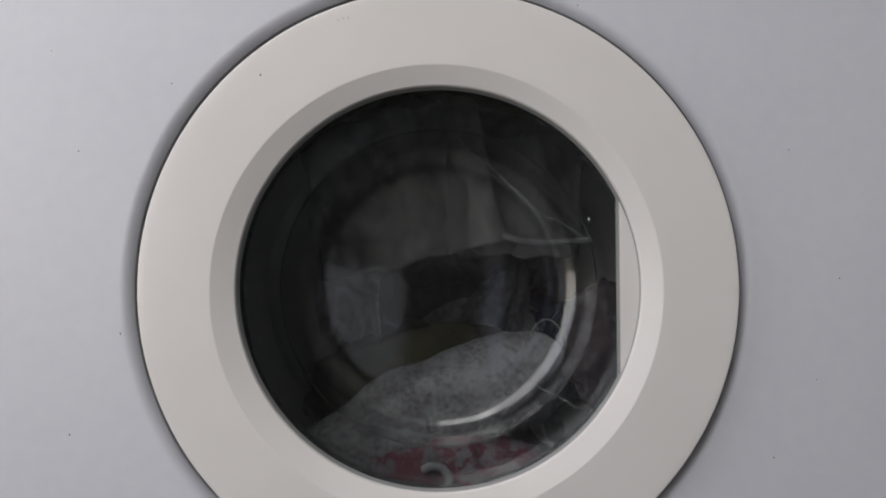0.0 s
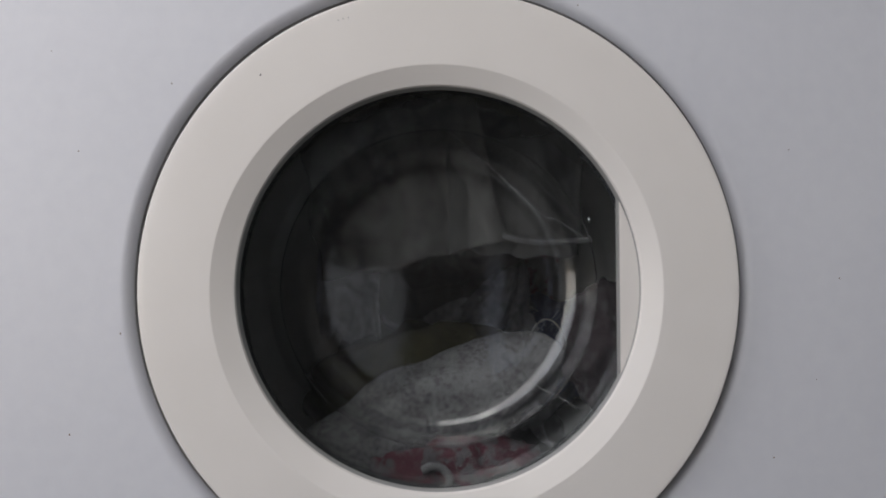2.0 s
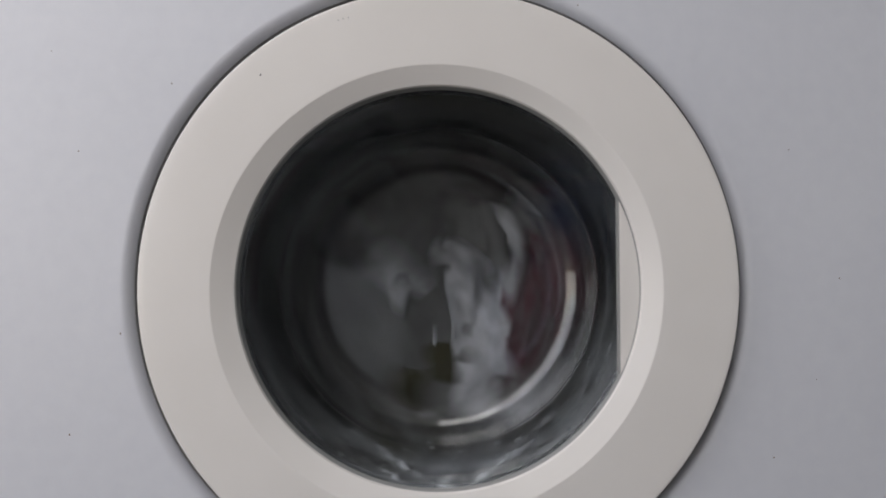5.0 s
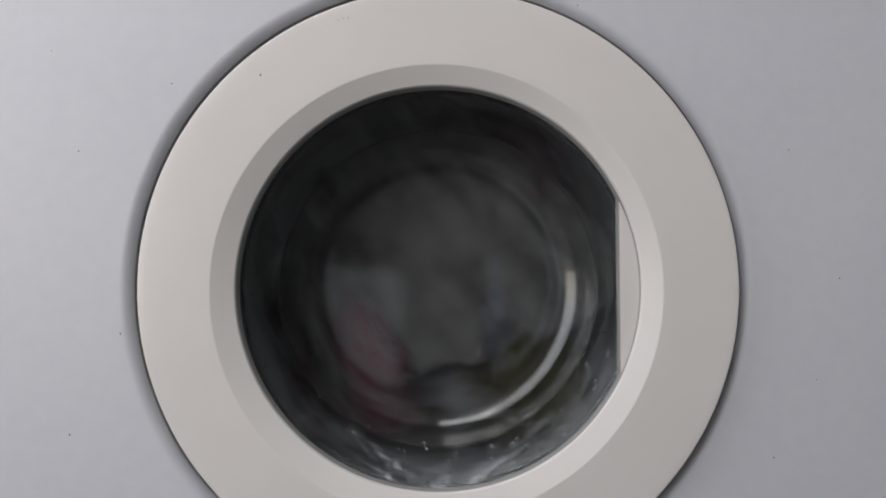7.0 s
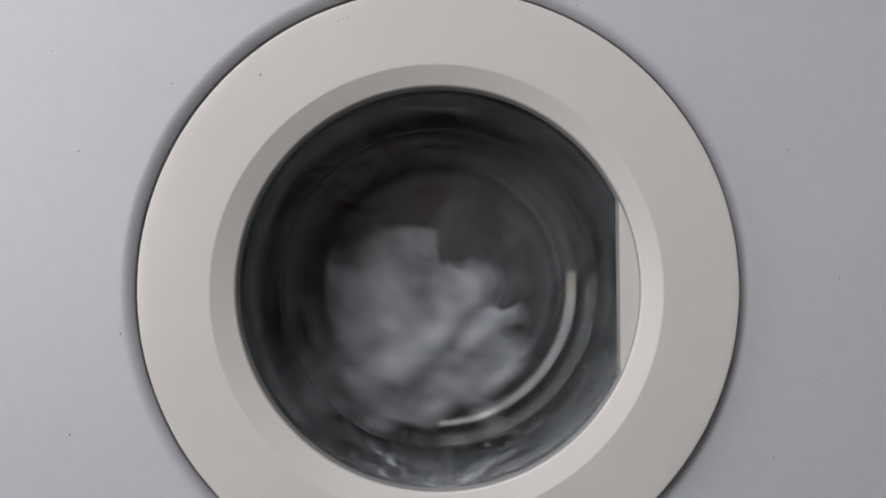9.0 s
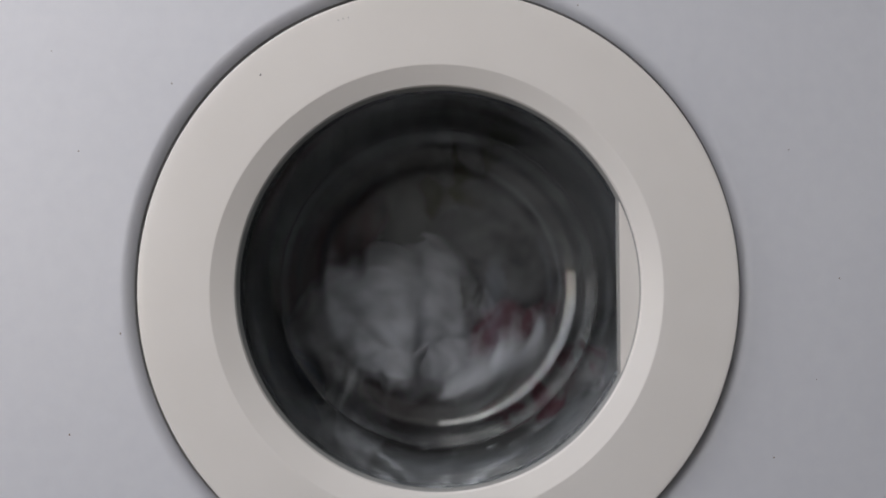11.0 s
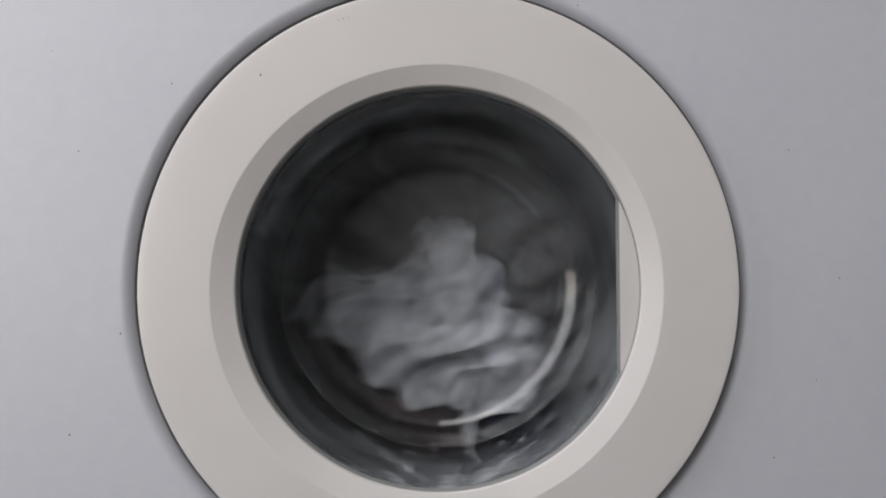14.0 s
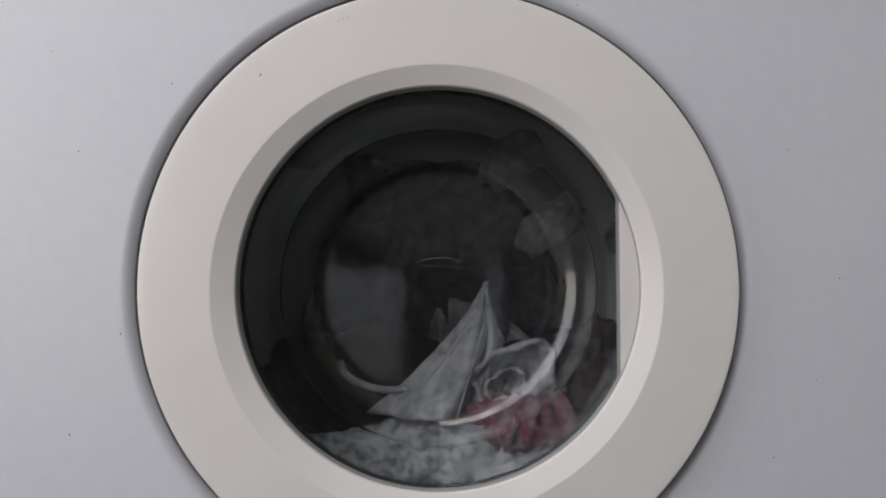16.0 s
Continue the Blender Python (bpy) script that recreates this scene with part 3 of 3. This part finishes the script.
def streak(line, width, seed, mat):
    """A wandering run of soapy water on the glass, thicker and thinner."""
    pts = curve_points([on_bowl(y, az) for y, az in line], 48)

    def place(u, v):
        k = min(int(v * (len(pts) - 1)), len(pts) - 2)
        p = pts[k].lerp(pts[k + 1], v * (len(pts) - 1) - k)
        out = Vector((p.x, 0.06, p.z)).normalized()
        side = (pts[k + 1] - pts[k]).normalized().cross(out).normalized()
        w = width * (0.5 + 1.1 * abs(noise.noise(Vector((v * 5.0, seed, 0)))))
        wob = 0.006 * noise.noise(Vector((v * 5.5, seed * 3.3, 1)))
        return p + side * (wob + (2 * u - 1) * w)

    ribbon(48, 8, place, "streak", mat)


def droplets(count, rng):
    verts, faces = [], []
    base = bmesh.new()
    bmesh.ops.create_icosphere(base, subdivisions=1, radius=1)
    bv, bf = [v.co.copy() for v in base.verts], [[v.index for v in f.verts] for f in base.faces]
    base.free()
    for _ in range(count):
        az = rng.gauss(8, 48)
        c = on_bowl(rng.uniform(0.014, 0.066), az)
        r = rng.uniform(0.0004, 0.0012) * rng.choice((0.7, 1, 1, 1.5))
        o = len(verts)
        verts += [c + Vector((v.x * r * 1.2, v.y * r, v.z * r)) for v in bv]
        faces += [[i + o for i in f] for f in bf]
    me = bpy.data.meshes.new("droplets")
    me.from_pydata(verts, [], faces)
    me.materials.append(WATER)
    me.shade_smooth()
    return me


splash = tagged(new("water_splash"), "soapy water running down inside the door glass", "water")
for line, width, seed in (([(0.056, -34), (0.044, -19), (0.034, -9), (0.012, -1)], 0.0085, 1), ([(0.056, 44), (0.043, 26), (0.032, 12), (0.020, 4), (0.010, -1)], 0.0085, 2),
                          ([(0.046, 0), (0.030, 1), (0.020, -1), (0.008, -3)], 0.0170, 5), ([(0.036, -26), (0.026, -15), (0.014, -6)], 0.0080, 6),
                          ([(0.030, 20), (0.026, 42), (0.031, 60), (0.040, 74)], 0.0060, 8), ([(0.050, 30), (0.044, 50), (0.046, 72)], 0.0055, 9),
                          ([(0.022, -14), (0.030, -32), (0.040, -48)], 0.0060, 11)):
    streak(line, width, seed, SPRAY_FILM if seed > 6 else RUN_FILM)
ribbon(20, 120, lambda u, v: on_bowl(0.012 + 0.046 * v, -110 + 215 * u), "spray", SPRAY_FILM)
# spray and painted haze in one skin round the whole bowl
ribbon(14, 120, lambda u, v: on_bowl(0.011 + 0.047 * v, -180 + 360 * u, 0.0016), "spray", HAZE_FILM)
drops = new("droplets", droplets(170, random.Random(5)))
drops.parent = splash
tagged(drops, kind="stuff")

T0, T1 = 3.9, 15.1            # the drum starts and stops
ROCK = {15.1: 15.5, 15.2: 15.0, 15.3: 13.0, 15.4: 11.0, 15.5: 8.5, 15.6: 6.0, 15.8: 2.0, 16.0: 0.0}   # degrees past its rest, swinging back
RATE = 330.0                  # degrees a second, clockwise as seen from the front


def turned(t):
    """Degrees the drum has turned by t, easing in and out."""
    e = 0.35
    t = min(max(t, T0), T1)
    a, b = min(t - T0, e), max(0.0, t - (T1 - e))
    return RATE * (a * a / (2 * e) + max(0.0, min(t, T1 - e) - T0 - e) + b - b * b / (2 * e))


def times():
    return [0.0, T0 - 0.1] + [T0 + 0.1 * k for k in range(int(round((T1 - T0) / 0.1)) + 1)] + [15.2, 15.3, 15.4, 15.5, 15.6, 15.8, 16.0]


def smooth(k):
    return k * k * (3 - 2 * k)


def tumble(thing, first, last, marks, spin=1.0):
    """From its first rest round the drum, by way of marks (seconds, right, up, depth), to its last rest."""
    f, e = first.translation, last.translation
    lift = T0 + 0.4
    axis = Matrix.Translation((0, 0, ZC))
    carried = axis @ pose(0, 0, 0, 0, turned(lift), 0) @ axis.inverted() @ first
    f = carried.translation
    axis_back = axis.inverted()
    rocked = {t: axis @ pose(0, 0, 0, 0, a, 0) @ axis_back @ last for t, a in ROCK.items()}
    e = rocked[T1].translation
    stops = [(lift, f.x, f.z - ZC, f.y), *(m for m in marks if m[0] > lift + 0.25), (T1, e.x, e.z - ZC, e.y)]
    polar, angle = [], None
    for t, x, z, y, *_ in stops:
        a = math.degrees(math.atan2(z, x))
        if angle is not None:
            a = angle - ((angle - a) % 360)
            if angle - a > 300:
                a += 360
        angle = a
        r = math.hypot(x, z)
        if lift < t < T1 and r > 0.02:
            g = min(30.0, 1.9 / r)
            polar += [(t - 0.1, a + g, r, y), (t, a, r, y), (t + 0.1, a - g, r, y)]
        else:
            polar.append((t, a, r, y))
    rows = []
    qa, qe = first.to_quaternion(), rocked[T1].to_quaternion()
    leads, lead = [(lift, 0.0)], 0.0
    for t, x, z, y, *wanted in stops:
        if wanted:
            lead += (wanted[0] - spin * turned(t) - lead + 180) % 360 - 180
            leads.append((t, lead))
    leads.append((T1, lead))
    for t in times():
        if t < T0 + 0.01:
            rows.append((t, first))
            continue
        if t > T1 - 0.05:
            rows.append((t, rocked[round(t, 1)]))
            continue
        if t <= lift + 1e-6:
            rows.append((t, axis @ pose(0, 0, 0, 0, turned(t), 0) @ axis.inverted() @ first))
            continue
        i = max(k for k in range(len(polar) - 1) if polar[k][0] <= t + 1e-6)
        (t0, a0, r0, y0), (t1, a1, r1, y1) = polar[i], polar[i + 1]
        k = (t - t0) / (t1 - t0)
        a, r, y = radians(a0 + (a1 - a0) * k), r0 + (r1 - r0) * k, y0 + (y1 - y0) * smooth(k)
        turn = pose(0, 0, 0, 0, spin * turned(t) + float(np.interp(t, *zip(*leads))), 0).to_quaternion()
        w = smooth(max(0.0, (t - T1 + 0.5) / 0.5))
        rows.append((t, Matrix.LocRotScale((r * math.cos(a), y, ZC + r * math.sin(a)), (turn @ qa).slerp(turn @ qe, smooth((t - T0) / (T1 - T0))).slerp(qe, w), None)))
    walk(thing, rows)


def loop(start, stop, phase, radius, depth, drop=0.0, low=0.0, step=0.5):
    """Marks of the usual way of a piece: carried up one side, over, and down."""
    out, t = [], start
    while t < stop + 1e-6:
        a = radians(phase - turned(t))
        r = radius * (0.8 + 0.2 * math.sin(2.1 * t + phase))
        out.append((t, r * math.cos(a), r * math.sin(a) - drop, depth + low * math.sin(1.3 * t + phase)))
        t += step
    return out


def motions():
    walk(drum, [(t, pose(0, 0, 0, 0, turned(t) + ROCK.get(round(t, 1), 0.0), 0)) for t in times()])
    tumble(towel, at(-0.006, 0.128, -0.099, 0, -24, 0), at(-0.06, 0.30, -0.12),
           loop(4.25, 6.25, 250, 0.09, 0.24) + [(6.5, 0.02, -0.09, 0.24), (7.0, 0.012, -0.02, 0.24), (7.5, 0.045, -0.05, 0.24), (8.0, 0.0, -0.09, 0.24), (8.5, -0.04, -0.06, 0.24), (9.0, -0.02, 0.06, 0.24)]
           + loop(9.25, 11.25, 200, 0.09, 0.24) + [(11.5, -0.03, 0.08, 0.24), (12.0, 0.02, -0.03, 0.24), (12.5, 0.05, -0.02, 0.24), (13.0, -0.01, 0.03, 0.24), (13.5, -0.05, -0.03, 0.24), (14.0, 0.02, 0.07, 0.24), (14.5, -0.05, 0.07, 0.24)])
    tumble(olive, at(-0.025, 0.20, -0.088, 0, -14, 0), at(-0.075, 0.25, -0.09), loop(4.25, 14.75, 200, 0.12, 0.20))
    tumble(floral, at(0.015, 0.108, -0.147), at(-0.02, 0.28, -0.14), loop(4.25, 14.75, 290, 0.155, 0.17))
    tumble(scarf, at(0.06, 0.30, -0.10), at(0.070, 0.112, -0.106, 0, -8, 0),
           loop(4.25, 6.25, 300, 0.10, 0.17) + [(6.5, 0.05, -0.085, 0.19), (7.0, -0.055, -0.062, 0.13), (7.5, -0.03, 0.10, 0.17), (8.0, -0.045, 0.085, 0.15), (8.5, 0.07, 0.06, 0.18), (9.0, 0.02, 0.065, 0.15)]
           + loop(9.25, 11.25, 100, 0.10, 0.17) + [(11.5, 0.08, -0.06, 0.2), (12.0, -0.06, 0.09, 0.18), (12.5, 0.06, 0.08, 0.21), (13.0, 0.06, -0.02, 0.13), (13.5, 0.025, 0.045, 0.15), (14.0, 0.0, -0.10, 0.2), (14.5, -0.03, -0.06, 0.125), (15.0, 0.035, -0.066, 0.12)])
    tumble(floral2, at(0.128, 0.105, -0.046), at(0.124, 0.115, -0.075), loop(4.25, 14.75, 20, 0.165, 0.17))
    tumble(hanging, at(-0.032, 0.116, 0.082, 0, -12, 0), at(-0.03, 0.34, 0.08), loop(4.25, 14.75, 100, 0.09, 0.28))
    tumble(sheer, at(0.062, 0.120, 0.075), at(0.06, 0.36, 0.02), loop(4.25, 14.75, 60, 0.09, 0.33))
    # at its last rest, edge on, the strap stands in for a glint
    tumble(strap, at(0.081, 0.094, -0.051), at(0.0, 0.100, 0.019, 85, 0, 0), loop(4.25, 14.75, 330, 0.10, 0.22))
    tumble(peak, at(0.05, 0.32, 0.0), at(0.004, 0.112, -0.050), loop(4.25, 14.75, 60, 0.09, 0.24))
    tumble(cup, at(-0.05, 0.33, -0.12), at(0.060, 0.100, -0.069, 0, -25, 0), loop(4.25, 14.75, 150, 0.10, 0.22))
    tumble(white, at(0.05, 0.33, -0.10), at(0.0, 0.30, -0.10),
           loop(4.25, 6.0, 270, 0.06, 0.17, 0.03) + [(6.5, -0.008, -0.026, 0.140, 12), (7.0, 0.012, -0.045, 0.185, 40), (7.5, -0.04, -0.07, 0.18, 30), (8.0, 0.055, -0.065, 0.18, 10), (8.5, -0.06, -0.045, 0.17, -20), (9.0, -0.02, -0.042, 0.122, -5)]
           + loop(9.25, 11.0, 270, 0.06, 0.17, 0.03) + [(11.5, -0.022, -0.040, 0.122, 30), (12.0, 0.02, -0.03, 0.175, -20), (12.5, 0.075, -0.03, 0.19, 60), (13.0, -0.07, 0.02, 0.16, 90), (13.5, 0.04, 0.08, 0.20, 120), (14.0, 0.010, -0.034, 0.125, 20), (14.5, -0.045, -0.01, 0.20, 40), (15.0, -0.035, 0.0, 0.2)], spin=0.35)
    tumble(white2, at(-0.10, 0.33, 0.0), at(-0.10, 0.33, -0.05),
           loop(4.25, 6.25, 90, 0.08, 0.15, 0.03) + [(6.5, -0.05, 0.06, 0.18), (7.0, 0.012, -0.04, 0.21), (7.5, 0.04, -0.05, 0.21), (8.0, -0.01, 0.03, 0.22), (8.5, -0.05, -0.05, 0.19), (9.0, -0.05, -0.05, 0.12)]
           + loop(9.25, 11.25, 90, 0.08, 0.15, 0.03) + [(11.5, -0.03, -0.08, 0.14), (12.0, 0.04, -0.02, 0.21), (12.5, -0.056, -0.050, 0.112, 20), (13.0, -0.03, 0.05, 0.14), (13.5, -0.05, -0.03, 0.13), (14.0, 0.10, 0.02, 0.13), (14.5, -0.055, -0.015, 0.115), (15.0, -0.045, 0.0, 0.22)])
    tumble(blue, at(0.12, 0.36, -0.07), at(0.1, 0.33, -0.1), loop(4.25, 14.75, 330, 0.12, 0.23))
    tumble(grey, at(0.0, 0.33, 0.10), at(0.0, 0.34, 0.0),
           loop(4.25, 6.0, 110, 0.11, 0.19) + [(6.5, -0.07, -0.08, 0.17), (7.0, 0.05, 0.03, 0.2), (7.5, -0.05, 0.06, 0.17), (8.0, 0.0, -0.06, 0.2), (8.5, -0.09, 0.0, 0.17), (9.0, 0.07, 0.045, 0.16)]
           + loop(9.25, 11.0, 110, 0.11, 0.19) + [(11.5, 0.09, -0.07, 0.2), (12.0, -0.1, 0.04, 0.15), (12.5, 0.0, 0.09, 0.2), (13.0, -0.07, -0.05, 0.2), (13.5, -0.05, 0.085, 0.16), (14.0, 0.125, 0.02, 0.14), (14.5, 0.07, 0.06, 0.18), (15.0, 0.07, -0.02, 0.24)])
    tumble(cloth, at(0.0, 0.37, -0.10), at(-0.05, 0.36, -0.10),
           loop(4.25, 6.0, 165, 0.08, 0.17) + [(6.5, -0.015, 0.08, 0.19, 90), (7.0, -0.010, 0.035, 0.14, -30), (7.5, 0.055, -0.045, 0.15, -40), (8.0, -0.09, -0.075, 0.16, 60), (8.5, -0.026, 0.07, 0.145, 65), (9.0, -0.085, -0.055, 0.17, 20)]
           + loop(9.25, 11.0, 165, 0.08, 0.17) + [(11.5, -0.08, 0.045, 0.17, 80), (12.0, 0.0, 0.035, 0.15, -35), (12.5, -0.01, -0.065, 0.17, -20), (13.0, -0.015, -0.065, 0.155, 10), (13.5, -0.045, -0.03, 0.17, 0), (14.0, 0.01, 0.055, 0.14, 120), (14.5, -0.03, 0.06, 0.19, 40), (15.0, -0.06, 0.04, 0.19)], spin=0.35)
    tumble(gown, at(0.05, 0.37, 0.05), at(0.05, 0.37, 0.0),
           loop(4.25, 6.0, 20, 0.07, 0.19) + [(6.5, 0.03, -0.08, 0.25), (7.0, -0.06, -0.06, 0.22), (7.5, -0.034, 0.09, 0.155, 20), (8.0, -0.045, 0.03, 0.130, 0), (8.5, 0.08, -0.03, 0.25), (9.0, 0.03, 0.07, 0.150, 50)]
           + loop(9.25, 11.0, 20, 0.07, 0.19) + [(11.5, 0.06, -0.08, 0.26), (12.0, -0.08, 0.08, 0.22), (12.5, -0.06, 0.06, 0.22), (13.0, 0.05, -0.02, 0.20, 60), (13.5, -0.015, 0.075, 0.145, 60), (14.0, 0.06, -0.1, 0.25), (14.5, -0.045, 0.045, 0.135, 10), (15.0, 0.03, -0.07, 0.22)], spin=0.3)
    tumble(sock_a, at(-0.05, 0.36, -0.10), at(0.062, 0.150, 0.108, 20, 48, 0), loop(4.25, 14.75, 45, 0.165, 0.15))
    tumble(sock_b, at(0.05, 0.36, -0.12), at(0.094, 0.150, 0.052, 20, 48, 0), loop(4.25, 14.75, 235, 0.165, 0.15))
    tumble(cuff, at(-0.03, 0.33, -0.04), at(-0.050, 0.120, -0.076, 0, 8, 0), loop(4.25, 14.75, 180, 0.10, 0.2))
    low, high = at(-0.002, 0.112, -0.225), at(-0.002, 0.112, -0.148)
    walk(suds, [(0.0, low), (14.8, low), (15.0, at(-0.002, 0.112, -0.165)), (15.2, high), (16.0, high)])
    down, up = at(0, 0, -0.30), at(0, 0, 0)
    rows = [(0.0, down), (4.05, down), (4.2, up)] + [(4.3 + 0.1 * k, at(0, 0, 0.0015 * math.sin(2.7 * k), 0, 3.2 * math.sin(2.2 * k) + 2.0 * math.sin(0.7 * k), 0)) for k in range(107)]
    walk(splash, rows + [(15.0, up), (15.3, down), (16.0, down)])


motions()
